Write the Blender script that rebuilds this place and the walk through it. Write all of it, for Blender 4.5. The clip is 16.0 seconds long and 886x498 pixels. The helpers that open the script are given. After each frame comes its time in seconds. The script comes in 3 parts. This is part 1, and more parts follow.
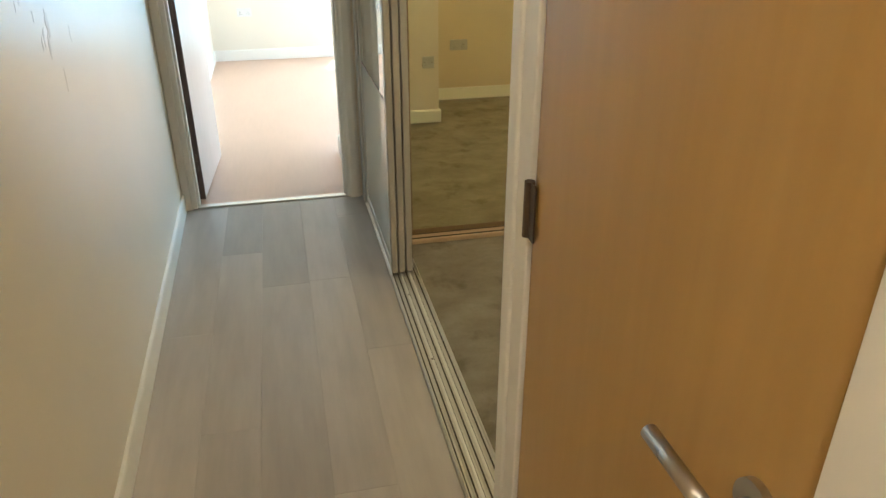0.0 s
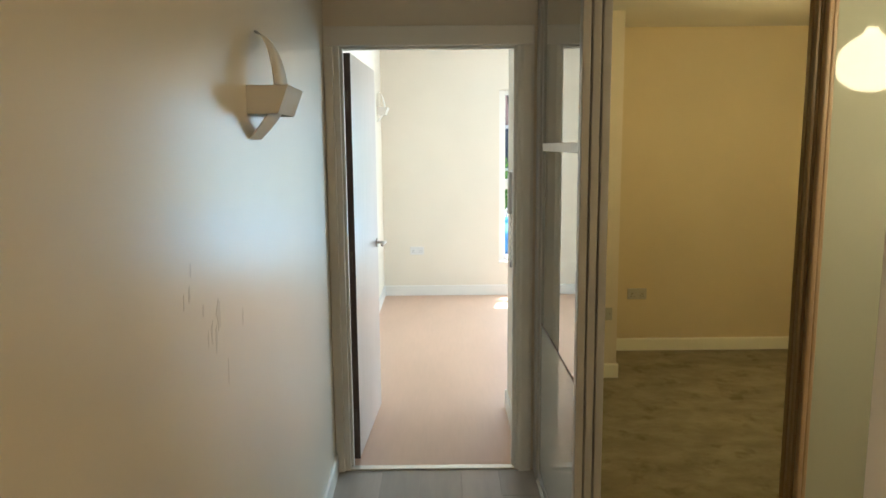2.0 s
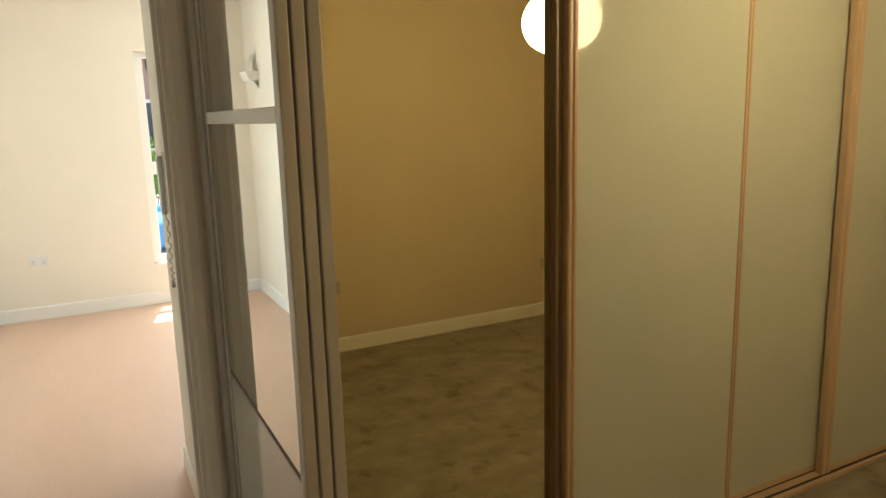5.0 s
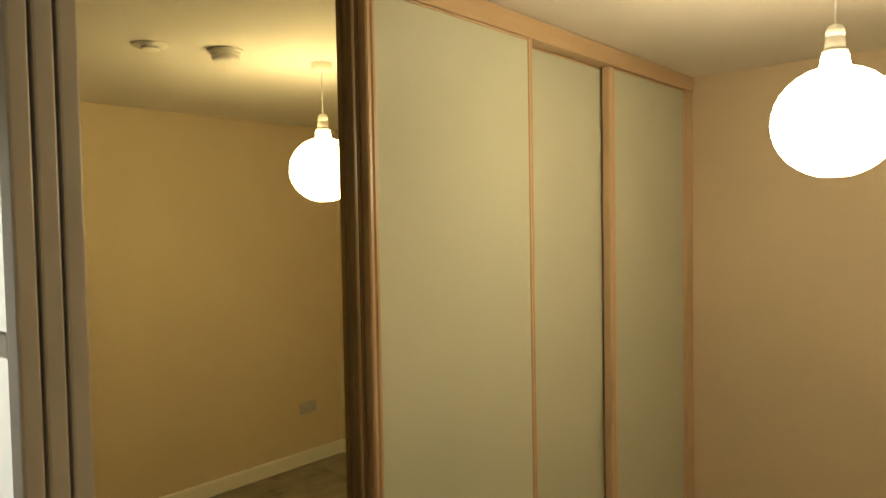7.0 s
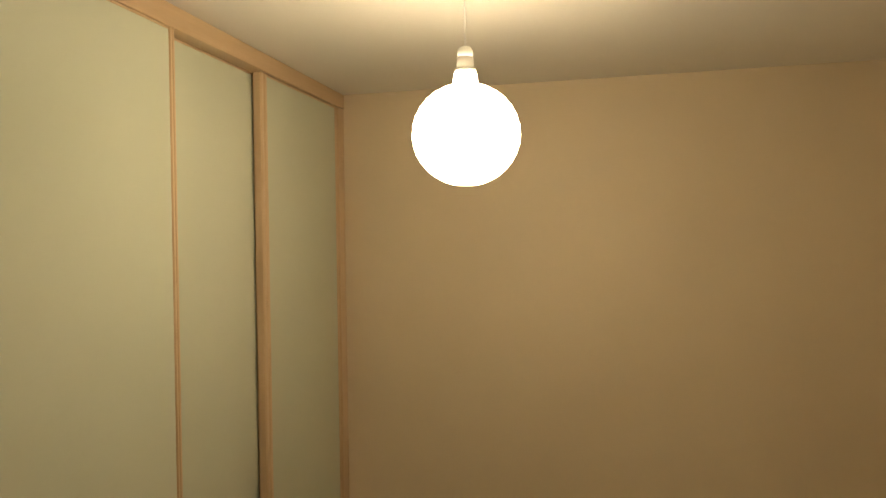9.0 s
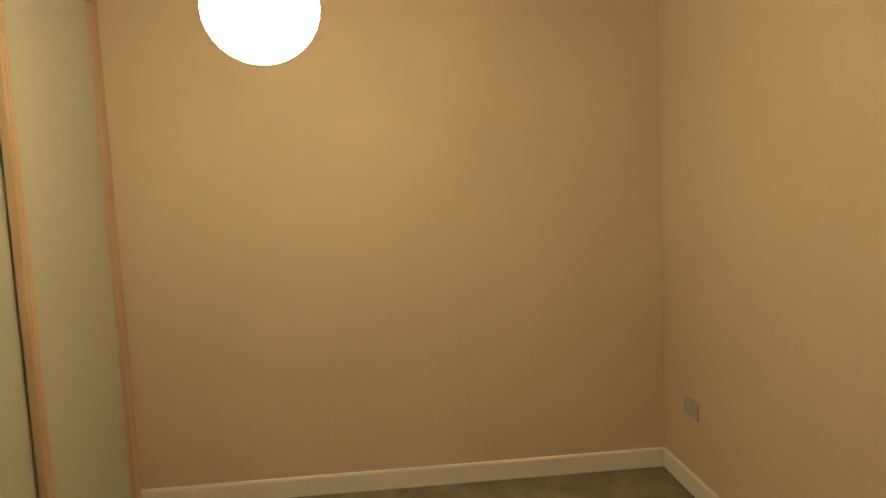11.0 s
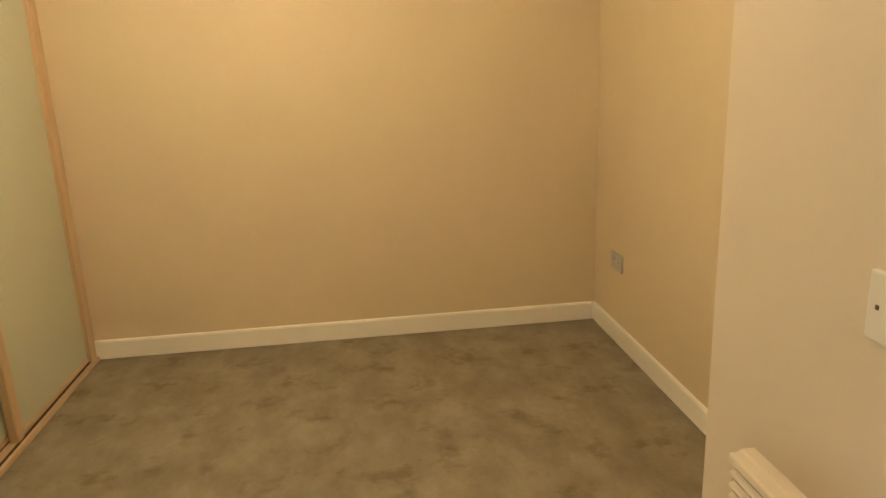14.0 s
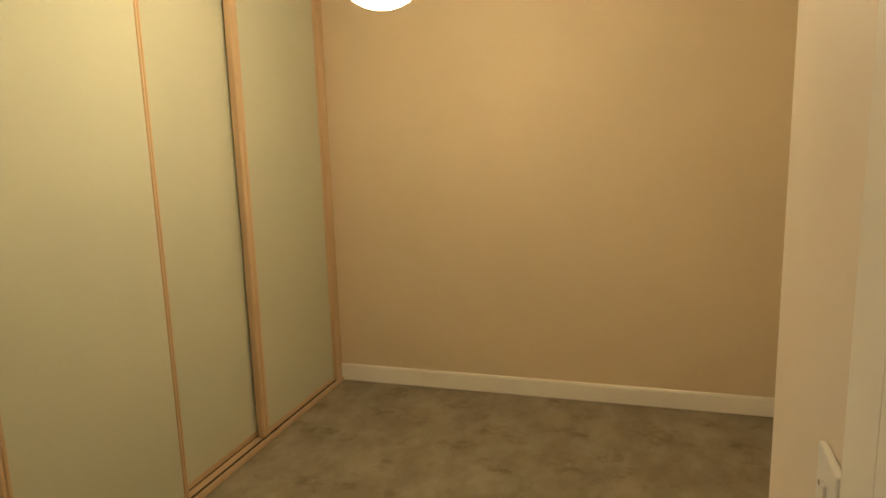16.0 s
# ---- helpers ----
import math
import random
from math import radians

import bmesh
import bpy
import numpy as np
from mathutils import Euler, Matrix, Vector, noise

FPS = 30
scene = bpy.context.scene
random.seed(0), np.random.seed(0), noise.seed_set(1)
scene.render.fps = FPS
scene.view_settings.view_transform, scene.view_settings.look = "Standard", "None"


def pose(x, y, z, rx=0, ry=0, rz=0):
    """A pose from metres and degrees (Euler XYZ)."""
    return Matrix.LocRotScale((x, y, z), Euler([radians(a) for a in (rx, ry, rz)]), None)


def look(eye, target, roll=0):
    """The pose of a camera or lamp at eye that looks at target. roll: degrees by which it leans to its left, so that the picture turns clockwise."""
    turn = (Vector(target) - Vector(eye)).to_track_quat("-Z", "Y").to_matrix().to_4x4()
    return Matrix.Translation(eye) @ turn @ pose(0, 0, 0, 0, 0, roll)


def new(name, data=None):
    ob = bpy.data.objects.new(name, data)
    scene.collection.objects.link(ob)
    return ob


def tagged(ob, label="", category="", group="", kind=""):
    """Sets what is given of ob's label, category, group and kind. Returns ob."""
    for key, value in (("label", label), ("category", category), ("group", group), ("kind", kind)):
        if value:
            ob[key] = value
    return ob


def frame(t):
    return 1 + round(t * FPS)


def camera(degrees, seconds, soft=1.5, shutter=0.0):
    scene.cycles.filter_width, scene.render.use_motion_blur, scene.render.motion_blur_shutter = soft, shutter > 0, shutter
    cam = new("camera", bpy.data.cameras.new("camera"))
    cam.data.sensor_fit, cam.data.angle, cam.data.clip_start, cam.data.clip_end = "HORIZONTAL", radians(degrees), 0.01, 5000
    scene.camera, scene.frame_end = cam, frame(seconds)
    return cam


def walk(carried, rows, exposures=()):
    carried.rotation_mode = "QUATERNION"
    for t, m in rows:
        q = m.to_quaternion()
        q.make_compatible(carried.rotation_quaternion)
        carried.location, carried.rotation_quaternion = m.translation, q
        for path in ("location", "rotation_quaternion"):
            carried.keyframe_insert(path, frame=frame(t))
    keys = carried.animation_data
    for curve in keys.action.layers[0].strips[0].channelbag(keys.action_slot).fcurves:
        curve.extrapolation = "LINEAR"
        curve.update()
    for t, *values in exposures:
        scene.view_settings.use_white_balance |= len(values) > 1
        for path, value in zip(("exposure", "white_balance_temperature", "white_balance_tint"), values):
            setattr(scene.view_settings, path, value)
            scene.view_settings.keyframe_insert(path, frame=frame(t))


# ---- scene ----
SKY, WINDOW_FILL_W, LAMP_L = 0.15, 15.0, 10.5
EXPOSURES = [(0, 2.2, 5350, 8), (0.5, 2.1, 5400, 8), (1, 1.85, 5450, 9), (1.5, 1.7, 5550, 10), (2, 1.6, 5650, 10), (3.5, 1.4, 5800, 10), (4.3, 1.35, 6250, 11),
             (5, 1.45, 6550, 13), (7.5, 1.55, 6300, 13), (8.2, 1.5, 5950, 16), (9.5, 1.5, 5950, 16), (12, 2.15, 6700, 20), (13, 2.4, 6600, 20), (14.5, 2.45, 6550, 18), (16, 2.05, 6550, 17)]
cam = camera(64.4, 16.0)
PATH = [
    (0, (0.116, -0.358, 1.497), (0.513, 1.393, 0.615), -0.1),
    (0.5, (0.105, -0.214, 1.551), (0.325, 1.586, 0.708), -0.3),
    (1, (0.092, -0.154, 1.588), (0.23, 1.729, 0.93), -0.3),
    (1.5, (0.056, -0.044, 1.571), (0.136, 1.912, 1.162), -0.6),
    (2, (0.054, 0.102, 1.592), (0.059, 2.081, 1.302), -0.5),
    (2.5, (0.065, 0.311, 1.58), (0.02, 2.295, 1.335), -0.7),
    (3, (0.042, 0.455, 1.542), (-0.018, 2.44, 1.31), -0.8),
    (3.5, (0.0, 0.595, 1.517), (0.087, 2.579, 1.274), -1.1),
    (4, (0.036, 0.786, 1.504), (0.463, 2.715, 1.195), -1.4),
    (4.5, (0.089, 0.918, 1.527), (0.792, 2.755, 1.161), -1.6),
    (5, (0.137, 1.004, 1.574), (1.039, 2.748, 1.199), -1.6),
    (5.2, (0.155, 1.054, 1.602), (1.123, 2.763, 1.223), -1.65),
    (7.3, (0.175, 1.382, 1.748), (1.763, 2.597, 1.711), -1.2),
    (7.5, (0.177, 1.394, 1.743), (1.817, 2.539, 1.712), -1.2),
    (8, (0.185, 1.385, 1.729), (1.955, 2.317, 1.707), -1.3),
    (8.5, (0.221, 1.36, 1.722), (2.098, 2.051, 1.694), -1.1),
    (9, (0.272, 1.381, 1.688), (2.216, 1.848, 1.663), -0.8),
    (9.5, (0.319, 1.435, 1.655), (2.301, 1.705, 1.62), -1.2),
    (11.8, (0.259, 1.495, 1.476), (2.204, 1.17, 1.141), -2.6),
    (12, (0.249, 1.498, 1.467), (2.183, 1.154, 1.087), -2.7),
    (12.5, (0.208, 1.515, 1.382), (2.122, 1.141, 0.941), -2.7),
    (13, (0.185, 1.498, 1.361), (2.083, 1.109, 0.865), -2.6),
    (13.5, (0.185, 1.422, 1.37), (2.081, 1.052, 0.852), -2.4),
    (14, (0.163, 1.352, 1.392), (2.082, 1.121, 0.877), -2.2),
    (14.5, (0.112, 1.25, 1.406), (2.048, 1.267, 0.904), -2.0),
    (15, (0.079, 1.124, 1.438), (2.001, 1.407, 0.963), -2.0),
    (15.5, (0.051, 1.049, 1.46), (1.954, 1.49, 1.032), -1.8),
    (16, (0.065, 0.935, 1.503), (1.941, 1.523, 1.138), -1.7),
]
walk(cam, [(t, look(eye, target, roll)) for t, eye, target, roll in PATH], EXPOSURES)

# ---- world and light ----
world = bpy.data.worlds.new("world")
scene.world = world
world.use_nodes = True
wn = world.node_tree.nodes
sky = wn.new("ShaderNodeTexSky")
sky.sky_type, sky.sun_disc = "NISHITA", False
sky.sun_elevation, sky.sun_rotation = radians(66), radians(14)
world.node_tree.links.new(sky.outputs[0], wn["Background"].inputs[0])
wn["Background"].inputs[1].default_value = SKY
sun = new("sun", bpy.data.lights.new("sun", "SUN"))
sun.data.energy, sun.data.angle, sun.data.color = 5.0, radians(0.5), (1, 0.95, 0.86)
sun.matrix_world = look((0.1, 0.4, 1.1), (0, 0, 0))


# area lamp set in an opening out of view, in place of sky light
def unseen_window_lamp(loc, target, sx, sy, watts, colour):
    ob = new("window_fill_lamp", bpy.data.lights.new("window_fill_lamp", "AREA"))
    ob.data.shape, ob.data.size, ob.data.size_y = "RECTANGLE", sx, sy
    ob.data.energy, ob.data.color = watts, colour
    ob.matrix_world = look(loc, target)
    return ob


# added fill that brightens the living room from an unseen side window
unseen_window_lamp((3.12, 5.6, 1.3), (0, 5.6, 1.3), 2.0, 1.9, WINDOW_FILL_W * 0.36, (0.92, 0.96, 1.0))
# stands for sky light in the out-of-view opening; cyan for the hall wall's sheen
unseen_window_lamp((1.98, 7.62, 1.2), (1.5, 3.0, 1.0), 1.5, 1.9, WINDOW_FILL_W * 1.9, (0.66, 0.93, 1.0))

# ---- materials ----


def material(name):
    m = bpy.data.materials.new(name)
    m.use_nodes = True
    nt = m.node_tree
    return m, nt, nt.nodes["Principled BSDF"]


def noise_tex(nt, scale, detail=4, stretch=None, rough=0.55):
    co = nt.nodes.new("ShaderNodeTexCoord")
    mp = nt.nodes.new("ShaderNodeMapping")
    tx = nt.nodes.new("ShaderNodeTexNoise")
    tx.inputs["Scale"].default_value = scale
    tx.inputs["Detail"].default_value = detail
    tx.inputs["Roughness"].default_value = rough
    if stretch:
        mp.inputs["Scale"].default_value = stretch
    nt.links.new(co.outputs["Object"], mp.inputs[0])
    nt.links.new(mp.outputs[0], tx.inputs["Vector"])
    return tx.outputs["Fac"]


def ramp(nt, fac, stops):
    r = nt.nodes.new("ShaderNodeValToRGB")
    els = r.color_ramp.elements
    while len(els) < len(stops):
        els.new(0.5)
    for e, (p, c) in zip(els, stops):
        e.position, e.color = p, (*c, 1)
    nt.links.new(fac, r.inputs[0])
    return r.outputs[0]


def mix(nt, a, b, fac, mode="MIX"):
    n = nt.nodes.new("ShaderNodeMix")
    n.data_type, n.blend_type = "RGBA", mode
    for sock, v in ((n.inputs[6], a), (n.inputs[7], b), (n.inputs[0], fac)):
        if isinstance(v, (int, float)):
            sock.default_value = v
        elif isinstance(v, tuple):
            sock.default_value = (*v, 1)
        else:
            nt.links.new(v, sock)
    return n.outputs[2]


def bump(nt, bsdf, fac, strength, dist=0.002):
    b = nt.nodes.new("ShaderNodeBump")
    b.inputs["Strength"].default_value, b.inputs["Distance"].default_value = strength, dist
    nt.links.new(fac, b.inputs["Height"])
    nt.links.new(b.outputs[0], bsdf.inputs["Normal"])


def scaled(c, k):
    return tuple(min(1.0, v * k) for v in c)


def painted(name, colour, rough=0.5, spread=0.04, relief=0.12, ior=1.45):
    m, nt, b = material(name)
    big = noise_tex(nt, 1.6, 3)
    col = ramp(nt, big, [(0.3, scaled(colour, 1 - spread)), (0.7, scaled(colour, 1 + spread))])
    fine = noise_tex(nt, 140, 3)
    nt.links.new(col, b.inputs["Base Color"])
    r = noise_tex(nt, 5, 4)
    rr = ramp(nt, r, [(0.3, (rough * 0.88,) * 3), (0.7, (min(1, rough * 1.12),) * 3)])
    nt.links.new(rr, b.inputs["Roughness"])
    b.inputs["IOR"].default_value = ior
    bump(nt, b, fine, relief, 0.001)
    return m


def wood(name, light, dark, stretch, rough=0.4, scale=9.0, per_object=0.0, relief=0.1, coat=0.0):
    m, nt, b = material(name)
    grain = noise_tex(nt, scale, 6, stretch, 0.6)
    col = ramp(nt, grain, [(0.32, dark), (0.68, light)])
    cloud = noise_tex(nt, 2.2, 3, tuple(0.4 + 0.2 * s for s in stretch))
    col = mix(nt, col, ramp(nt, cloud, [(0.35, scaled(dark, 0.9)), (0.65, light)]), 0.35)
    if per_object:
        info = nt.nodes.new("ShaderNodeObjectInfo")
        tone = ramp(nt, info.outputs["Random"], [(0, (1 - per_object,) * 3), (1, (1.0, 1.0, 1.0))])
        col = mix(nt, col, tone, 1.0, "MULTIPLY")
    nt.links.new(col, b.inputs["Base Color"])
    b.inputs["Roughness"].default_value = rough
    b.inputs["Coat Weight"].default_value = coat
    if per_object:
        kn = ramp(nt, noise_tex(nt, 8, 3, (1, 0.5, 1)), [(0.70, (1, 1, 1)), (0.78, (0.62, 0.6, 0.58))])
        col = mix(nt, col, kn, 1.0, "MULTIPLY")
        nt.links.new(col, b.inputs["Base Color"])
    bump(nt, b, grain, relief, 0.001)
    return m


def metal(name, colour, rough):
    m, nt, b = material(name)
    b.inputs["Metallic"].default_value = 1
    b.inputs["Base Color"].default_value = (*colour, 1)
    f = noise_tex(nt, 60, 3)
    nt.links.new(ramp(nt, f, [(0.3, (rough * 0.8,) * 3), (0.7, (rough * 1.2,) * 3)]), b.inputs["Roughness"])
    return m


def plain(name, colour, rough=0.5, trans=0.0):
    m, nt, b = material(name)
    f = noise_tex(nt, 25, 3)
    nt.links.new(ramp(nt, f, [(0.3, scaled(colour, 0.94)), (0.7, scaled(colour, 1.04))]), b.inputs["Base Color"])
    b.inputs["Roughness"].default_value = rough
    b.inputs["Transmission Weight"].default_value = trans
    return m


M_HALLWALL, _nt, _b = material("hall_paint")
_nt.links.new(ramp(_nt, noise_tex(_nt, 1.6, 3), [(0.3, (0.75, 0.68, 0.55)), (0.7, (0.79, 0.72, 0.59))]), _b.inputs["Base Color"])
_b.inputs["Roughness"].default_value = 0.29
_b.inputs["IOR"].default_value = 1.7
M_SCUFF = painted("scuffed_paint", (0.68, 0.62, 0.52), 0.4, 0.05, 0.1)
M_WALL = painted("bedroom_paint", (0.70, 0.59, 0.42), 0.6, 0.03)
M_FARWALL = painted("living_paint", (0.84, 0.78, 0.66), 0.6, 0.02)
M_CEIL = painted("ceiling_paint", (0.80, 0.77, 0.72), 0.8, 0.02)
M_TRIM = painted("white_gloss", (0.87, 0.85, 0.79), 0.35, 0.03, 0.06)
M_PLANK = wood("grey_oak_laminate", (0.60, 0.545, 0.49), (0.47, 0.425, 0.385), (3, 0.35, 3), 0.33, 6, 0.34, 0.08)
M_PEACH = wood("beech_laminate", (0.69, 0.455, 0.32), (0.65, 0.425, 0.295), (6, 0.6, 6), 0.34, 8, 0.0, 0.03)
M_VENEER = wood("beech_veneer", (0.57, 0.36, 0.11), (0.51, 0.315, 0.088), (4, 4, 0.35), 0.36, 6, 0.0, 0.04)
# paler than the beech: glare on the open door is in its colour
M_GLAREVENEER = wood("glare_pale_veneer", (0.66, 0.56, 0.48), (0.60, 0.50, 0.42), (4, 4, 0.35), 0.28, 6, 0.0, 0.03)
# brown of the thin bars; on the door edge it holds the backlit shade
M_DARKEDGE = wood("dark_bar_backlit_edge", (0.14, 0.085, 0.06), (0.09, 0.055, 0.04), (4, 4, 0.4), 0.5, 9)
M_FRAME = wood("oak_foil", (0.62, 0.46, 0.29), (0.55, 0.395, 0.235), (6, 6, 0.4), 0.38, 9)
M_RAIL = wood("oak_foil_rail", (0.62, 0.46, 0.29), (0.55, 0.395, 0.235), (0.4, 6, 6), 0.38, 9)
M_BRONZE = painted("bronze_foil", (0.24, 0.165, 0.085), 0.35, 0.1, 0.05)
M_GREYFRAME = painted("grey_lacquer", (0.46, 0.44, 0.39), 0.35, 0.04, 0.04)
# near-black for hidden undersides and for shade painted into gaps
M_DARKGAP = plain("dark_gap", (0.05, 0.04, 0.03), 0.8)
M_STEEL = metal("brushed_steel", (0.55, 0.53, 0.50), 0.32)
M_DARKSTEEL = metal("tarnished_hinge", (0.17, 0.13, 0.10), 0.45)
M_ALU = metal("satin_aluminium", (0.72, 0.69, 0.62), 0.42)
M_PLASTIC = painted("white_plastic", (0.78, 0.77, 0.74), 0.35, 0.02, 0.02)
M_GREYPLASTIC = plain("grey_plastic", (0.50, 0.48, 0.46), 0.4)
M_HEATER = painted("cream_enamel", (0.80, 0.73, 0.62), 0.4, 0.02, 0.03)
M_BLACK = plain("black_plastic", (0.02, 0.02, 0.02), 0.45)
M_PLASTER = painted("plaster_white", (0.78, 0.75, 0.68), 0.7, 0.04, 0.15)
M_BRICK = painted("far_brick", (0.42, 0.27, 0.22), 0.9, 0.2, 0.4)
M_TILE = painted("roof_slate", (0.22, 0.22, 0.25), 0.8, 0.15, 0.3)
M_GROUND = painted("pale_paving", (0.55, 0.53, 0.48), 0.9, 0.12, 0.4)
M_BLUE = plain("blue_plastic", (0.08, 0.28, 0.55), 0.4)
M_WATER = plain("pool_blue", (0.20, 0.52, 0.80), 0.25)
M_BARK = painted("bark", (0.13, 0.09, 0.06), 0.9, 0.2, 0.5)
M_LEAF = painted("leaf_green", (0.08, 0.17, 0.04), 0.5, 0.3, 0.1)
_nt = M_LEAF.node_tree
_tr = _nt.nodes.new("ShaderNodeBsdfTranslucent")
_tr.inputs[0].default_value = (0.22, 0.42, 0.06, 1)
_ad = _nt.nodes.new("ShaderNodeMixShader")
_ad.inputs[0].default_value = 0.45
_nt.links.new(_nt.nodes["Principled BSDF"].outputs[0], _ad.inputs[1])
_nt.links.new(_tr.outputs[0], _ad.inputs[2])
_nt.links.new(_ad.outputs[0], _nt.nodes["Material Output"].inputs[0])
M_DARKPANE = plain("dark_pane", (0.06, 0.07, 0.09), 0.1)

# silvered glass with a faint bronze tint
M_MIRROR, _nt, _b = material("mirror")
_b.inputs["Metallic"].default_value = 1
_b.inputs["Base Color"].default_value = (0.93, 0.90, 0.64, 1)
_b.inputs["Roughness"].default_value = 0.015
M_HALLMIRROR, _nt, _b = material("hall_mirror")
_b.inputs["Metallic"].default_value = 1
_b.inputs["Base Color"].default_value = (0.64, 0.66, 0.64, 1)
_b.inputs["Roughness"].default_value = 0.02

# back-painted glass of the wardrobe: pale green-white
M_GLASSPANEL, _nt, _b = material("back_painted_glass")
_c = ramp(_nt, noise_tex(_nt, 1.2, 2), [(0.3, (0.56, 0.60, 0.49)), (0.7, (0.60, 0.63, 0.52))])
_nt.links.new(_c, _b.inputs["Base Color"])
_b.inputs["Roughness"].default_value = 0.05

M_WHITEGLASS = painted("white_glass", (0.66, 0.66, 0.60), 0.06, 0.02, 0.0, 1.6)

M_PANE, _nt, _b = material("clear_glass")
_b.inputs["Transmission Weight"].default_value = 1
_b.inputs["Roughness"].default_value = 0.0
_b.inputs["IOR"].default_value = 1.05

M_PAPER, _nt, _b = material("glowing_paper")
_b.inputs["Base Color"].default_value = (0.9, 0.85, 0.75, 1)
_b.inputs["Roughness"].default_value = 0.8
_geo = noise_tex(_nt, 30, 3)
_e = ramp(_nt, _geo, [(0.3, (1.0, 0.76, 0.40)), (0.7, (1.0, 0.79, 0.43))])
_nt.links.new(_e, _b.inputs["Emission Color"])
_b.inputs["Emission Strength"].default_value = LAMP_L

M_OPAL, _nt, _b = material("lit_opal")
_b.inputs["Base Color"].default_value = (0.9, 0.88, 0.82, 1)
_b.inputs["Emission Color"].default_value = (1.0, 0.80, 0.54, 1)
_b.inputs["Emission Strength"].default_value = 17.0
M_RIB, _nt, _b = material("paper_over_wire")
_b.inputs["Base Color"].default_value = (0.8, 0.72, 0.55, 1)
_b.inputs["Emission Color"].default_value = (1.0, 0.9, 0.72, 1)
_b.inputs["Emission Strength"].default_value = 0.22

# worn cut-pile carpet with brushed, lighter and darker patches
M_CARPET, _nt, _b = material("carpet")
_p = noise_tex(_nt, 4.2, 5, (1, 1.5, 1), 0.62)
_c = ramp(_nt, _p, [(0.34, (0.275, 0.24, 0.175)), (0.47, (0.31, 0.275, 0.205)), (0.54, (0.335, 0.30, 0.225)), (0.66, (0.38, 0.34, 0.26))])
_q = noise_tex(_nt, 5.0, 4, (1.3, 1, 1), 0.6)
_c = mix(_nt, _c, ramp(_nt, _q, [(0.33, (0.70, 0.66, 0.59)), (0.45, (1.0, 1.0, 1.0))]), 0.8, "MULTIPLY")
_f = noise_tex(_nt, 320, 3)
_c = mix(_nt, _c, ramp(_nt, _f, [(0.3, (0.72, 0.72, 0.72)), (0.7, (1.0, 1.0, 1.0))]), 0.7, "MULTIPLY")
_nt.links.new(_c, _b.inputs["Base Color"])
_b.inputs["Roughness"].default_value = 1.0
_b.inputs["Specular IOR Level"].default_value = 0.1
bump(_nt, _b, _f, 0.6, 0.004)

# ---- mesh helpers ----


def box(bm, x0, x1, y0, y1, z0, z1, bev=0.0, seg=1):
    m = Matrix.Translation(((x0 + x1) / 2, (y0 + y1) / 2, (z0 + z1) / 2)) @ Matrix.Diagonal((x1 - x0, y1 - y0, z1 - z0, 1))
    vs = bmesh.ops.create_cube(bm, size=1, matrix=m)["verts"]
    if bev:
        es = list({e for v in vs for e in v.link_edges})
        bmesh.ops.bevel(bm, geom=es, offset=bev, segments=seg, affect="EDGES", profile=0.5)
    return bm


def rod(bm, p, q, r, seg=16, r2=None):
    p, q = Vector(p), Vector(q)
    d = q - p
    m = Matrix.Translation((p + q) / 2) @ d.to_track_quat("Z", "Y").to_matrix().to_4x4()
    bmesh.ops.create_cone(bm, cap_ends=True, segments=seg, radius1=r, radius2=r if r2 is None else r2, depth=d.length, matrix=m)
    return bm


def lathe(bm, prof, centre, seg=32):
    rings = []
    for r, z in prof:
        rings.append([bm.verts.new((centre[0] + r * math.cos(2 * math.pi * i / seg), centre[1] + r * math.sin(2 * math.pi * i / seg), centre[2] + z)) for i in range(seg)])
    for a, b in zip(rings, rings[1:]):
        for i in range(seg):
            j = (i + 1) % seg
            bm.faces.new((a[i], a[j], b[j], b[i]))
    bm.faces.new(rings[0][::-1])
    bm.faces.new(rings[-1])
    return bm


def prism(bm, outline, axis, lo, hi):
    """A closed outline of (a, b) drawn out along axis: 0 x, 1 y, 2 z."""
    def at(a, b, c):
        return ((c, a, b), (a, c, b), (a, b, c))[axis]
    lo_v = [bm.verts.new(at(a, b, lo)) for a, b in outline]
    hi_v = [bm.verts.new(at(a, b, hi)) for a, b in outline]
    n = len(outline)
    for i in range(n):
        j = (i + 1) % n
        bm.faces.new((lo_v[i], lo_v[j], hi_v[j], hi_v[i]))
    bm.faces.new(lo_v[::-1])
    bm.faces.new(hi_v)
    bmesh.ops.recalc_face_normals(bm, faces=bm.faces[:])
    return bm


def mesh_of(name, bm, mat, smooth=False):
    me = bpy.data.meshes.new(name)
    bmesh.ops.recalc_face_normals(bm, faces=bm.faces[:])
    bm.to_mesh(me)
    bm.free()
    me.materials.append(mat)
    if smooth:
        for p in me.polygons:
            p.use_smooth = True
    return me


def part(name, bm, mat, parent=None, label="", smooth=False):
    ob = new(name, mesh_of(name, bm, mat, smooth))
    if parent:
        ob.parent = parent
    if label:
        ob["label"] = label
    return ob


def B():
    return bmesh.new()


def thing(name, label, category, group="", kind=""):
    return tagged(new(name), label, category, group, kind)


def setting(name, bm, mat, label, category):
    return tagged(part(name, bm, mat), label, category, "", "structure")


# ---- plan ----
LX, TX0, TX1 = -0.473, 0.5, 0.63        # hall's plain wall, sliding track
ENDY, ENDY2 = 3.40, 3.52                # wall at the hall's end
WY = 2.72                               # wardrobe front
RX, RY, PY, PX = 3.675, 0.106, 0.75, 1.25  # bedroom: far wall, recess, cupboard face and corner
CZ, FCZ = 2.44, 2.60
FLX, FY = -0.56, 7.54                  # living room: left wall, window wall
BACK = -1.6

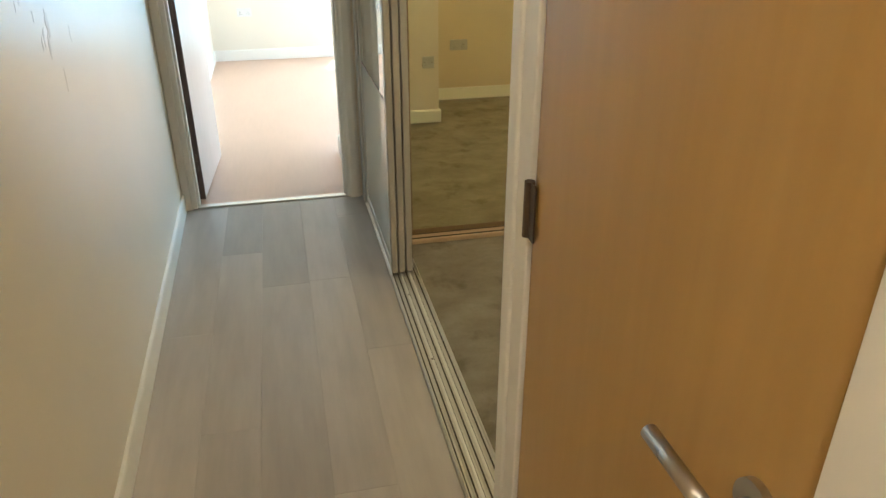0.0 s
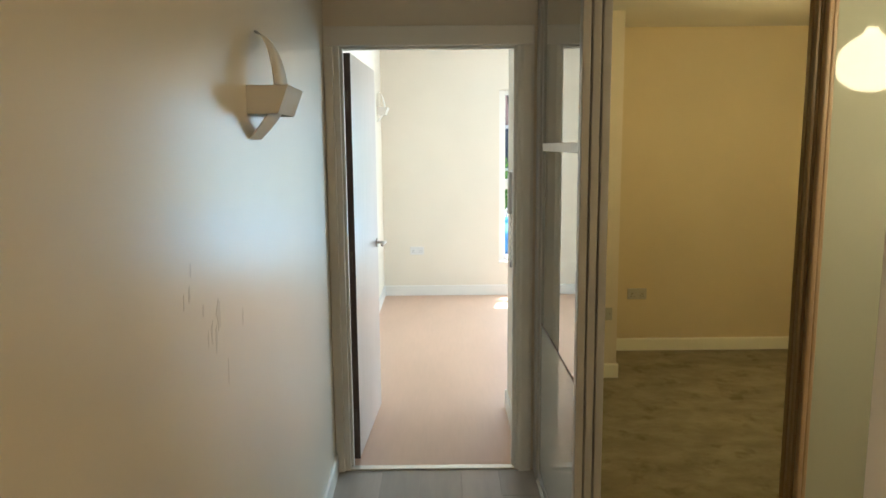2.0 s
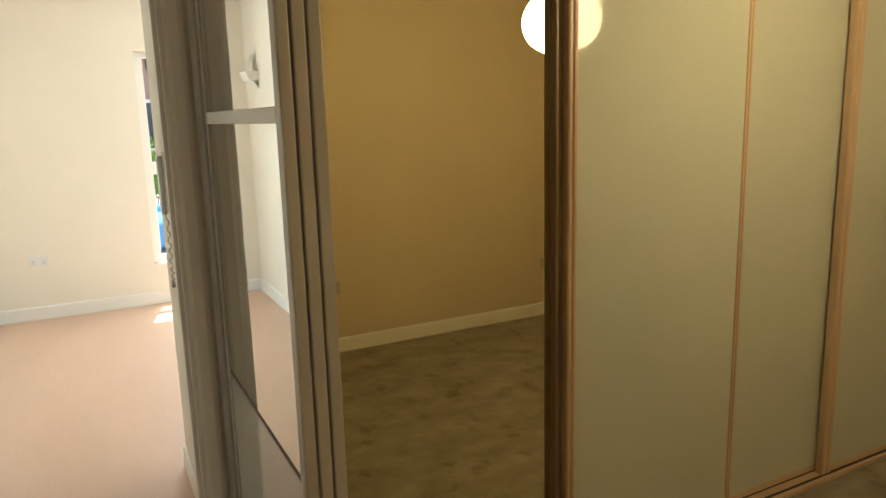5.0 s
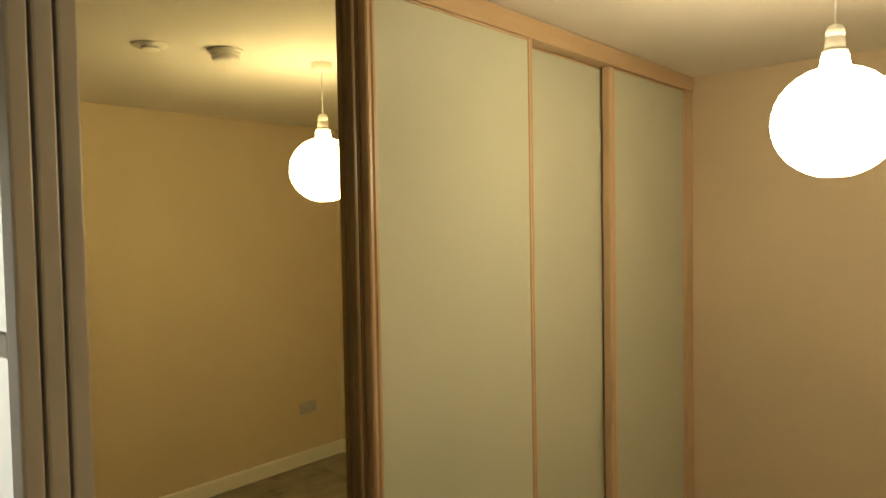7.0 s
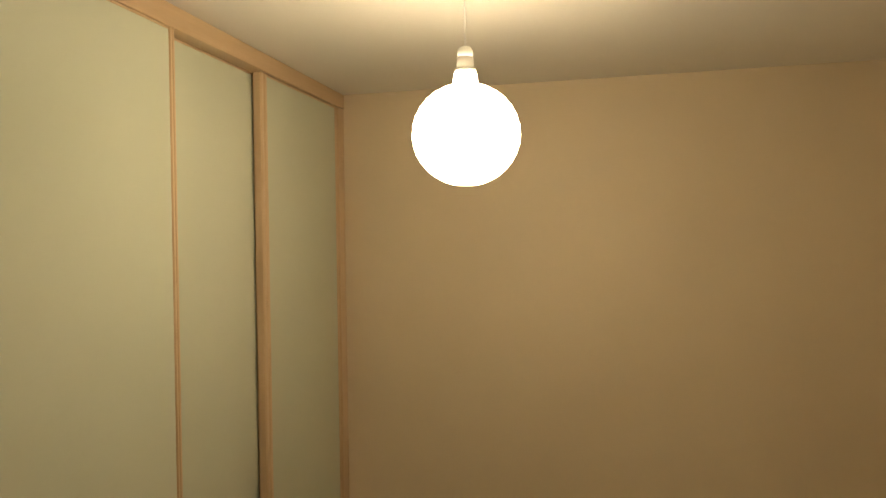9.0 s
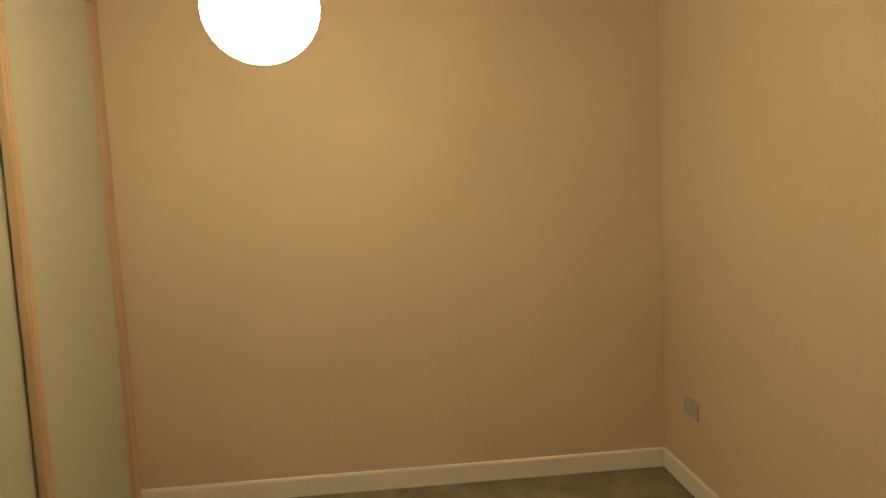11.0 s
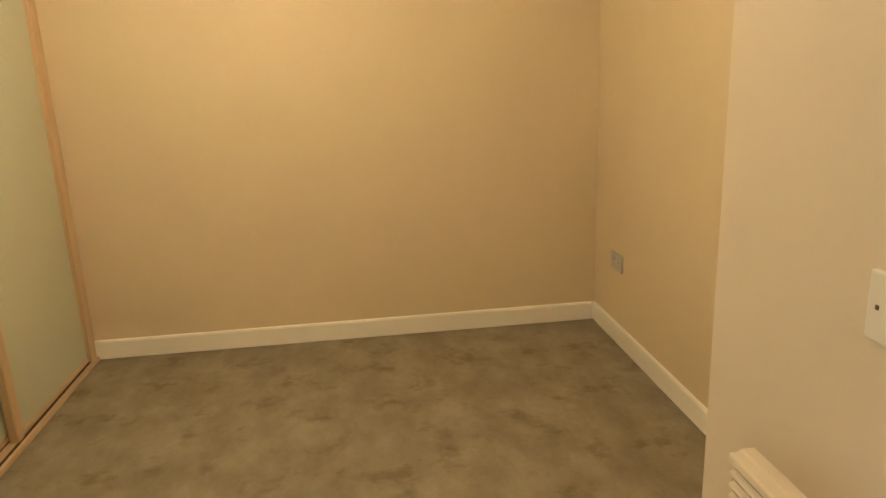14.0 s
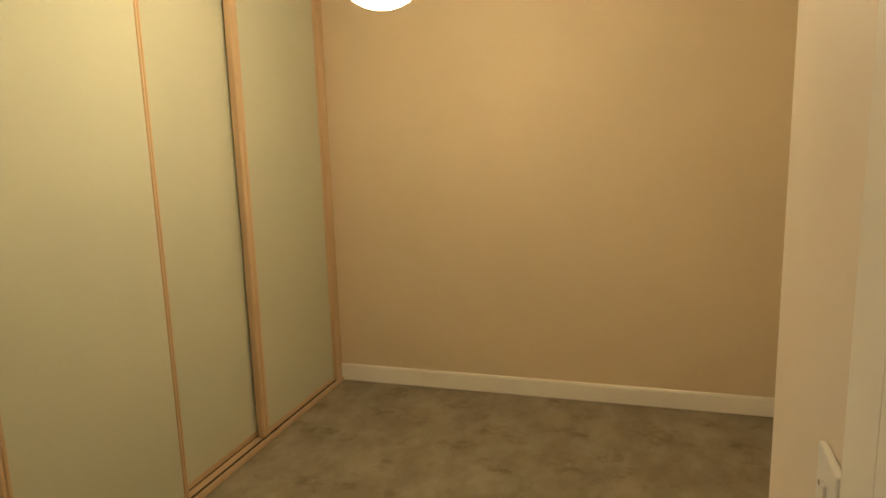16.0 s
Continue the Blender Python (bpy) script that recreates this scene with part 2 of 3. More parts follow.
# ---- structure ----
setting("wall_hall_left", box(B(), LX - 0.1, LX, BACK, ENDY, 0, CZ), M_HALLWALL, "cream satin painted hall wall with scuff marks", "wall")
setting("wall_hall_back", box(B(), LX - 0.1, TX1, BACK - 0.1, BACK, 0, CZ), M_WALL, "plain cream wall closing the hall", "wall")
bm = B()
box(bm, LX - 0.2, -0.44, ENDY, ENDY2, 0, FCZ)
box(bm, 0.44, RX + 0.1, ENDY, ENDY2, 0, FCZ)
box(bm, -0.44, 0.44, ENDY, ENDY2, 2.078, FCZ)
setting("wall_hall_end", bm, M_FARWALL, "cream wall round the living room doorway", "wall")
bm = B()
box(bm, TX0, TX1 - 0.01, BACK, -0.082, 0, CZ)
box(bm, TX0, TX1 - 0.01, -0.082, 0.76, 2.06, CZ)
setting("wall_hall_right", bm, M_WALL, "cream wall above and beside the cupboard door", "wall")
setting("wall_cupboard", box(B(), TX1 - 0.009, PX, PY - 0.07, PY, 0, CZ), painted("cupboard_paint", (0.75, 0.67, 0.57), 0.5, 0.03), "cream wall of the built-in cupboard facing the bedroom", "wall")
setting("wall_cupboard_side", box(B(), PX - 0.07, PX - 0.001, RY, PY - 0.071, 0, CZ), M_WALL, "short cream return wall of the cupboard", "wall")
setting("wall_bedroom_south", box(B(), TX1 - 0.009, RX + 0.1, RY - 0.1, RY, 0, CZ), M_WALL, "warm cream painted bedroom wall with sockets", "wall")
setting("wall_bedroom_east", box(B(), RX, RX + 0.1, RY, ENDY, 0, CZ), M_WALL, "warm cream painted bedroom wall, plain", "wall")
setting("ceiling_hall", box(B(), LX - 0.1, TX1, BACK - 0.1, ENDY, CZ, CZ + 0.1), M_CEIL, "white painted hall ceiling", "ceiling")
setting("ceiling_bedroom", box(B(), TX1 + 0.001, RX + 0.1, RY - 0.1, ENDY, CZ, CZ + 0.1), M_CEIL, "white painted bedroom ceiling", "ceiling")
hall_floor = setting("floor_hall", box(B(), LX - 0.1, TX0 + 0.0, BACK, ENDY + 0.02, -0.12, -0.012), M_DARKGAP, "grey oak plank floor of the hall", "floor")

# carpet with a gently uneven pile
bm = B()
bmesh.ops.create_grid(bm, x_segments=110, y_segments=96, size=0.5, matrix=Matrix.Translation(((TX1 + RX) / 2, (RY + WY) / 2 + 0.02, 0)) @ Matrix.Diagonal((RX - TX1, WY - RY + 0.04, 1, 1)))
for v in bm.verts:
    v.co.z = -0.004 + 0.004 * noise.noise(v.co * 6) + 0.002 * noise.noise(v.co * 21)
setting("floor_bedroom", bm, M_CARPET, "worn greenish brown cut-pile carpet with brushed patches", "carpet")
setting("subfloor_bedroom", box(B(), TX0, RX + 0.1, RY - 0.1, ENDY, -0.12, -0.012), M_DARKGAP, "subfloor under the carpet", "floor")
setting("floor_living_room", box(B(), FLX - 0.1, 3.2, ENDY + 0.021, FY + 0.1, -0.12, -0.002), M_PEACH, "pale peach beech laminate floor", "floor")

# living room shell
setting("wall_living_left", box(B(), FLX - 0.1, FLX, ENDY2, FY + 0.15, 0, FCZ), M_FARWALL, "pale cream living room wall", "wall")
WX0, WX1, WZ0, WZ1 = 0.67, 1.13, 0.341, 2.162
GX0, GX1, GZ0, GZ1 = 1.2, 2.76, 0.2, 2.2
bm = B()
box(bm, FLX, WX0, FY, FY + 0.15, 0, FCZ)
box(bm, WX1, GX0, FY, FY + 0.15, 0, FCZ)
box(bm, GX1, 3.2, FY, FY + 0.15, 0, FCZ)
box(bm, GX0, GX1, FY, FY + 0.15, 0, GZ0)
box(bm, GX0, GX1, FY, FY + 0.15, GZ1, FCZ)
box(bm, WX0, WX1, FY, FY + 0.15, 0, WZ0)
box(bm, WX0, WX1, FY, FY + 0.15, WZ1, FCZ)
setting("wall_living_window", bm, M_FARWALL, "pale cream wall with a tall white window", "wall")
# the opening is added, out of view, for the side fill lamp
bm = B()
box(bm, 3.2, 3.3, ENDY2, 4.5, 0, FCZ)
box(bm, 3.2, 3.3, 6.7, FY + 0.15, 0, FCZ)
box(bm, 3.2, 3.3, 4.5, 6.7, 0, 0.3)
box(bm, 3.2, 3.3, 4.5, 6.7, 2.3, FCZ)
setting("wall_living_right", bm, M_FARWALL, "pale cream wall, unseen, with an opening added for a fill lamp", "wall")
setting("wall_living_stub", box(B(), 0.45, 0.55, ENDY2, 4.24, 0, FCZ), M_FARWALL, "short pale cream partition inside the doorway", "wall")
setting("ceiling_living", box(B(), FLX - 0.1, 3.3, ENDY2, FY + 0.15, FCZ, FCZ + 0.1), M_CEIL, "white living room ceiling", "ceiling")


def skirting(name, axis, a0, a1, wall, side, h=0.098, label="white painted skirting board"):
    """A board along axis x or y against the wall plane; side +1 or -1 is the way it stands out."""
    t = 0.013 * side
    prof = [(wall, 0.0), (wall + t, 0.0), (wall + t, h - 0.012), (wall + t * 0.75, h - 0.003), (wall + t * 0.35, h), (wall, h)]
    bm = B()
    if axis == "x":
        prism(bm, prof, 0, a0, a1)
    else:
        prism(bm, [(p, q) for p, q in prof], 1, a0, a1)
    return setting(name, bm, M_TRIM, label, "skirting")


skirting("baseboard_hall_left", "y", BACK + 0.1, 3.378, LX, 1)
skirting("baseboard_bedroom_east", "y", RY + 0.016, WY - 0.002, RX, -1)
skirting("baseboard_bedroom_south", "x", PX + 0.016, RX, RY, 1)
skirting("baseboard_cupboard", "x", TX1 + 0.03, PX + 0.015, PY, 1)
skirting("baseboard_cupboard_side", "y", RY, PY, PX, 1)
skirting("baseboard_living_window", "x", FLX, 3.2, FY, -1, 0.11)
skirting("baseboard_living_left", "y", ENDY2, FY - 0.016, FLX, 1, 0.11)
skirting("baseboard_living_stub", "y", ENDY2 + 0.05, 4.255, 0.45, -1, 0.11)

skew = Matrix.Translation((LX, ENDY, 0)) @ pose(0, 0, 0, 0, 0, 1.25) @ Matrix.Translation((-LX, -ENDY, 0))
for ob in scene.objects:
    if ob.name in ("wall_hall_left", "baseboard_hall_left"):
        ob.matrix_world = skew

# rubbed marks on the hall wall, thin skins of dulled paint
rnd = random.Random(11)
hall_wall = bpy.data.objects["wall_hall_left"]
for y, z, w, h in ((1.44, 1.358, 0.005, 0.016), (1.425, 1.31, 0.006, 0.02), (1.503, 1.265, 0.005, 0.013), (1.605, 1.232, 0.018, 0.035), (1.552, 1.204, 0.007, 0.032), (1.58, 1.185, 0.009, 0.03),
                   (1.392, 1.302, 0.003, 0.02), (1.802, 1.179, 0.004, 0.02), (1.656, 1.083, 0.004, 0.03), (1.526, 1.199, 0.004, 0.018)):
    out = []
    for k in range(14):
        a = 2 * math.pi * k / 14
        q = rnd.uniform(0.55, 1.15)
        out.append((y + w * q * math.cos(a) + 0.3 * h * math.sin(a) * 0.3, z + h * q * math.sin(a)))
    part("scuff_mark", prism(B(), out, 0, LX - 0.001, LX + 0.0004), M_SCUFF, hall_wall, "dull grey rubbed mark")

# ---- hall doorway ----
frame_end = thing("door_frame", "white painted door frame with moulded architrave at the doorway", "door frame", "", "structure")
for n, x0, x1, z0, z1 in (("jamb", -0.44, -0.405, 0, 2.078), ("jamb", 0.41, 0.44, 0, 2.078), ("head", -0.405, 0.41, 2.045, 2.078)):
    part(n, box(B(), x0, x1, ENDY - 0.001, ENDY2 + 0.001, z0, z1, 0.002), M_TRIM, frame_end)
for n, x0, x1, z0, z1 in (("door_stop", -0.405, -0.392, 0, 2.045), ("door_stop", 0.397, 0.41, 0, 2.045), ("door_stop", -0.392, 0.397, 2.033, 2.045)):
    part(n, box(B(), x0, x1, ENDY + 0.03, ENDY + 0.065, z0, z1, 0.002), M_TRIM, frame_end)
arch = (0.0, 0.004), (0.0, 0.018), (0.012, 0.022), (0.045, 0.018), (0.06, 0.012), (0.06, 0.0)
part("architrave", prism(B(), [(0.425 + a, ENDY - b) for a, b in arch], 2, 0, 2.043), M_TRIM, frame_end)
part("architrave", box(B(), LX + 0.001, -0.43, ENDY - 0.02, ENDY - 0.0005, 0, 2.043, 0.004, 2), M_TRIM, frame_end)
part("architrave", box(B(), LX + 0.001, 0.485, ENDY - 0.021, ENDY - 0.0005, 2.043, 2.13, 0.005, 2), M_TRIM, frame_end)
setting("threshold_1", box(B(), -0.404, 0.409, ENDY + 0.0, ENDY + 0.045, -0.004, 0.008, 0.003), M_ALU, "pale metal threshold strip at the doorway", "threshold")


def lever(parent, loc, out, along, mat):
    """A lever handle: out is the way from the door, along the way of the lever."""
    loc, out, along = Vector(loc), Vector(out), Vector(along)
    h = part("handle", rod(B(), loc, loc + out * 0.009, 0.026, 24), mat, parent, "brushed steel lever handle")
    part("neck", rod(B(), loc + out * 0.009, loc + out * 0.055, 0.009), mat, h)
    bm = rod(B(), loc + out * 0.05 - along * 0.008, loc + out * 0.05 + along * 0.115, 0.0095, 16)
    part("grip", bm, mat, h, "", True)
    return h


def hinge(parent, x, y, z, hgt=0.1, r=0.007, leaf=(1, 0)):
    h = part("hinge", rod(B(), (x, y, z), (x, y, z + hgt), r, 12), M_DARKSTEEL, parent, "dark metal butt hinge")
    dx, dy = leaf
    part("hinge_leaf", box(B(), min(x, x + dx * 0.03) - 0.0015, max(x, x + dx * 0.03) + 0.0015, min(y, y + dy * 0.03) - 0.0015, max(y, y + dy * 0.03) + 0.0015, z, z + hgt), M_DARKSTEEL, h)
    return h


# living room door, standing open into that room
door1 = thing("door_1", "veneered door standing open, pale with painted glare, edge painted in backlit shade, steel lever handle", "door", "", "structure")
part("leaf", box(B(), 0.0, 0.038, 0.004, 0.775, 0.008, 2.03, 0.001), M_GLAREVENEER, door1)
# edge darkened by colour, as it stands against the bright room
part("backlit_edge", box(B(), -0.001, 0.039, -0.004, 0.0035, 0.008, 2.03), M_DARKEDGE, door1, "brown door edge with its backlit shade painted in")
lever(door1, (0.038, 0.715, 1.03), (1, 0, 0), (0, -1, 0), M_STEEL)
for z in (0.17, 0.98, 1.76):
    hinge(door1, -0.006, -0.006, z, 0.1, 0.007, (1, 0))
door1.matrix_world = pose(-0.408, ENDY2 + 0.006, 0, 0, 0, -3.2)

# cupboard door, closed
frame_c = thing("cupboard_door_frame", "white painted frame round the closed cupboard door", "door frame", "", "structure")
part("jamb", box(B(), TX0 - 0.004, TX0 + 0.045, 0.752, 0.80, 0, CZ - 0.001, 0.006, 2), M_TRIM, frame_c)
part("jamb_back", box(B(), TX0 + 0.0455, TX1, 0.752, 0.798, 0, CZ - 0.001, 0.003), M_TRIM, frame_c)
part("jamb", box(B(), TX0 - 0.004, TX1, -0.08, -0.014, 0, 2.06, 0.004), M_TRIM, frame_c)
part("door_stop", box(B(), TX0 + 0.002, TX1, 0.688, 0.7515, 0, 2.03, 0.004, 2), M_TRIM, frame_c)
part("door_stop", box(B(), TX0 + 0.012, TX1, 0.666, 0.6875, 0, 2.03, 0.003), M_FRAME, frame_c, "beech stop strip beside the door's edge")
part("head", box(B(), TX0 - 0.008, TX1, -0.0135, 0.7515, 2.03, 2.06, 0.003), M_TRIM, frame_c)
door2 = thing("door_2", "closed beech veneered cupboard door with steel lever handle", "door", "", "structure")
part("leaf", box(B(), TX0 + 0.004, TX0 + 0.044, -0.012, 0.663, 0.008, 2.026, 0.002), M_VENEER, door2)
lever(door2, (TX0 + 0.004, 0.043, 1.0), (-1, 0, 0), (0, 1, 0), M_STEEL)
for z in (0.16, 0.985, 1.78):
    hinge(door2, TX0 - 0.002, 0.676, z, 0.1, 0.009, (0, -1))

# ---- sliding partition ----
track = thing("sliding_door_track", "aluminium triple floor track with worn ridges", "door track", "", "structure")
part("base", box(B(), TX0 + 0.001, TX1, 0.801, ENDY - 0.022, -0.01, 0.004), M_ALU, track)
for i in range(7):
    x = TX0 + 0.004 + i * 0.0195
    part("ridge", box(B(), x, x + (0.010 if i in (2, 4) else 0.006), 0.801, ENDY - 0.022, 0.0035, 0.013 if i in (0, 6) else 0.009, 0.0015), M_ALU if i not in (2, 4) else M_TRIM, track)
# flat dark strips paint the shade between the ridges
for i in range(6):
    x = TX0 + 0.0105 + i * 0.0195
    part("groove_shade", box(B(), x, x + 0.006, 0.801, ENDY - 0.022, 0.0038, 0.0046), M_DARKGAP, track)
for y in (1.0, 1.72, 2.2):
    part("screw", rod(B(), (TX0 + 0.047, y, 0.008), (TX0 + 0.047, y, 0.0105), 0.004, 10), M_DARKSTEEL, track)
setting("sliding_head_track", box(B(), TX0 - 0.005, TX1, 0.801, ENDY - 0.022, 2.375, CZ - 0.001, 0.003), M_GREYFRAME, "grey lacquered head track of the sliding doors", "door track")
setting("sliding_door_post", box(B(), TX0 - 0.004, TX1 - 0.02, 3.275, ENDY - 0.022, 0, 2.374, 0.004), M_GREYFRAME, "grey post where the sliding doors stack", "post")


def sliding_leaf(x0, y0, y1, face):
    th = thing("sliding_door", "slim sliding door with tall mirror, grey lacquered stiles and white bar", "sliding door", "stacked sliding doors", "")
    x1, z0, z1 = x0 + 0.028, 0.014, 2.374
    part("stile", box(B(), x0, x1, y0, y0 + 0.045, z0, z1, 0.004, 2), M_GREYFRAME, th)
    part("stile", box(B(), x0, x1, y1 - 0.03, y1, z0, z1, 0.004, 2), M_GREYFRAME, th)
    part("rail", box(B(), x0 + 0.002, x1 - 0.002, y0 + 0.045, y1 - 0.03, z0, z0 + 0.05, 0.003), M_GREYFRAME, th)
    part("rail", box(B(), x0 + 0.002, x1 - 0.002, y0 + 0.045, y1 - 0.03, z1 - 0.05, z1, 0.003), M_GREYFRAME, th)
    part("mirror_panel", box(B(), x0 + 0.005, x0 + 0.016, y0 + 0.045, y1 - 0.03, 0.7785, z1 - 0.05), face, th)
    part("lower_panel", box(B(), x0 + 0.005, x0 + 0.016, y0 + 0.045, y1 - 0.03, z0 + 0.05, 0.7775), M_WHITEGLASS, th, "glossy pale grey glass panel")
    part("glazing_bar", box(B(), x0 + 0.0005, x0 + 0.0048, y0 + 0.045, y1 - 0.03, 1.565, 1.60, 0.002), M_TRIM, th, "white horizontal bar")
    part("glazing_bar", box(B(), x0 + 0.003, x0 + 0.0048, y0 + 0.045, y1 - 0.03, 0.772, 0.784, 0.001), M_DARKEDGE, th, "thin dark horizontal bar")
    return th


for i in range(3):
    sliding_leaf(TX0 + 0.006 + i * 0.034, 2.392 + 0.004 * i, 3.27, M_HALLMIRROR)
    # added dark sheet paints the shade in the gap behind each leaf
    part("leaf_gap_shade", box(B(), TX0 + 0.0345 + i * 0.034, TX0 + 0.0395 + i * 0.034, 2.43, 3.27, 0.013, 2.374), M_DARKGAP, track, "dark sheet filling the gap, standing for the shade between the leaves")

# ---- wardrobe ----
wardrobe = thing("wardrobe", "built-in wardrobe with oak-coloured frame and sliding glass doors", "wardrobe")
part("carcass", box(B(), TX1 + 0.01, RX - 0.001, WY + 0.16, WY + 0.62, 0, CZ - 0.002), M_DARKGAP, wardrobe)
part("top_rail", box(B(), TX1 + 0.01, RX - 0.001, WY - 0.012, WY + 0.12, 2.365, CZ - 0.002, 0.004, 2), M_RAIL, wardrobe)
part("bottom_track", box(B(), TX1 + 0.01, RX - 0.001, WY - 0.02, WY + 0.12, -0.005, 0.018, 0.004, 2), M_RAIL, wardrobe)
# dark strips on the track paint the shadow gap under the doors
for y in (WY - 0.004, WY + 0.045):
    part("track_gap_shade", box(B(), TX1 + 0.01, RX - 0.05, y, y + 0.012, 0.0175, 0.0195), M_DARKGAP, wardrobe)
part("end_post", box(B(), RX - 0.082, RX - 0.001, WY - 0.008, WY + 0.12, 0.018, 2.365, 0.004, 2), M_FRAME, wardrobe)
part("end_post", box(B(), TX1 + 0.01, TX1 + 0.035, WY + 0.085, WY + 0.12, 0.018, 2.365, 0.003), M_BRONZE, wardrobe)


def wardrobe_door(name, label, x0, x1, y, left, right, face, stile_mat, glass_name):
    d = part(name, box(B(), x0 + left, x1 - right, y + 0.005, y + 0.013, 0.045, 2.356), face, wardrobe, label)
    z0, z1 = 0.022, 2.363
    for a, b in ((x0, x0 + left), (x1 - right, x1)):
        bm = B()
        w = b - a
        prism(bm, [(a, y + 0.004), (a + w * 0.12, y), (a + w * 0.38, y), (a + w * 0.5, y + 0.005), (a + w * 0.62, y), (a + w * 0.88, y), (b, y + 0.004), (b, y + 0.032), (a, y + 0.032)], 2, z0, z1)
        part("stile", bm, stile_mat, d)
    part("door_rail", box(B(), x0 + left, x1 - right, y + 0.003, y + 0.03, z0, z0 + 0.028, 0.003), M_RAIL if stile_mat is M_FRAME else stile_mat, d)
    part("door_rail", box(B(), x0 + left, x1 - right, y + 0.003, y + 0.03, z1 - 0.008, z1, 0.002), M_RAIL if stile_mat is M_FRAME else stile_mat, d)
    return d


wardrobe_door("mirror_door", "full-height mirror door in a dark bronze frame", TX1 + 0.012, 1.449, WY + 0.04, 0.03, 0.03, M_MIRROR, M_BRONZE, "mirror")
for x in (1.422, 1.4365):  # ridged cover strips over the mirror's closing edge
    part("cover_strip", box(B(), x, x + 0.013, WY + 0.014, WY + 0.0395, 0.022, 2.363, 0.004, 2), M_BRONZE, wardrobe)
wardrobe_door("glass_door", "pale green-white glass door", 1.45, 2.233, WY - 0.012, 0.036, 0.026, M_GLASSPANEL, M_FRAME, "glass")
wardrobe_door("glass_door", "pale green-white glass door", 2.20, 2.86, WY + 0.042, 0.026, 0.03, M_GLASSPANEL, M_FRAME, "glass")
wardrobe_door("glass_door", "pale green-white glass door", 2.810, RX - 0.084, WY + 0.0, 0.056, 0.012, M_GLASSPANEL, M_FRAME, "glass")

# ---- pendant lantern ----
LC = (2.175, 1.768, 1.977)
LT = (LC[0], LC[1], LC[2] - 0.004)
pend = thing("pendant_lamp", "lit round white paper lantern hanging on a cord", "ceiling lamp")
N, RIBS = 84, 14
prof = []
for k in range(N + 1):
    a = -math.pi / 2 + math.pi * (0.075 + 0.845 * k / N)
    q = (k * RIBS / N) % 1
    r = 0.150 * math.cos(a) - 0.0016 * math.sin(math.pi * q)   # paper sags between the wires
    prof.append((r, 0.141 * math.sin(a)))
part("shade", lathe(B(), prof, LC, 56), M_PAPER, pend, "glowing ribbed white paper globe", True)
for k in range(N // RIBS, N - 2, N // RIBS):
    rr, zz = prof[k]
    up = 0.0016 * (1.3 - abs(zz) / 0.141)
    part("rib", lathe(B(), [(rr - 0.0004, zz - up), (rr + 0.0012, zz), (rr - 0.0004, zz + up)], LC, 48), M_RIB, pend)
part("collar", lathe(B(), [(0.037, 0.138), (0.034, 0.152), (0.031, 0.172), (0.026, 0.174)], LT, 28), M_PAPER, pend, "", True)
part("shade_ring", lathe(B(), [(0.024, 0.1745), (0.030, 0.176), (0.030, 0.182), (0.023, 0.184)], LT, 28), M_PLASTIC, pend, "", True)
part("lamp_holder", lathe(B(), [(0.024, 0.1845), (0.0245, 0.190), (0.022, 0.214)], LT, 28), M_PLASTIC, pend, "", True)
part("holder_joint", lathe(B(), [(0.0205, 0.2142), (0.0205, 0.2168)], LT, 28), M_GREYPLASTIC, pend)
part("holder_cap", lathe(B(), [(0.0222, 0.217), (0.0215, 0.232), (0.016, 0.243), (0.007, 0.247)], LT, 28), M_PLASTIC, pend, "", True)
part("cord", rod(B(), (LC[0], LC[1], LT[2] + 0.246), (LC[0], LC[1], CZ - 0.036), 0.003, 8), M_PLASTIC, pend)
part("ceiling_rose", lathe(B(), [(0.030, CZ - LC[2] - 0.037), (0.044, CZ - LC[2] - 0.034), (0.047, CZ - LC[2] - 0.029), (0.048, CZ - LC[2] - 0.001)], LC, 32), M_PLASTIC, pend, "", True)

hl = thing("hall_ceiling_light", "lit round flush ceiling light of the hall", "ceiling lamp")
hc = (0.0, -0.95, CZ)
part("base", lathe(B(), [(0.14, -0.02), (0.15, -0.015), (0.15, -0.001)], hc, 32), M_PLASTIC, hl, "", True)
part("diffuser", lathe(B(), [(0.03, -0.085), (0.08, -0.075), (0.115, -0.055), (0.13, -0.0205)], hc, 32), M_OPAL, hl, "glowing opal diffuser", True)

# ---- ceiling fixtures, bedroom ----
det = thing("smoke_detector", "white round smoke detector on the ceiling", "smoke detector")
dc = (1.757, 1.685, CZ)
part("base", lathe(B(), [(0.062, -0.012), (0.068, -0.009), (0.068, -0.001)], dc, 32), M_PLASTIC, det, "", True)
part("body", lathe(B(), [(0.040, -0.048), (0.052, -0.042), (0.056, -0.030), (0.050, -0.028), (0.050, -0.024), (0.057, -0.022), (0.058, -0.0125)], dc, 32), M_PLASTIC, det, "", True)
vent = thing("ceiling_vent", "white round ceiling air vent", "vent")
vc = (1.508, 1.562, CZ)
part("rim", lathe(B(), [(0.045, -0.010), (0.062, -0.008), (0.066, -0.001)], vc, 32), M_PLASTIC, vent, "", True)
part("disc", lathe(B(), [(0.030, -0.024), (0.036, -0.021), (0.030, -0.0105)], vc, 32), M_PLASTIC, vent, "", True)


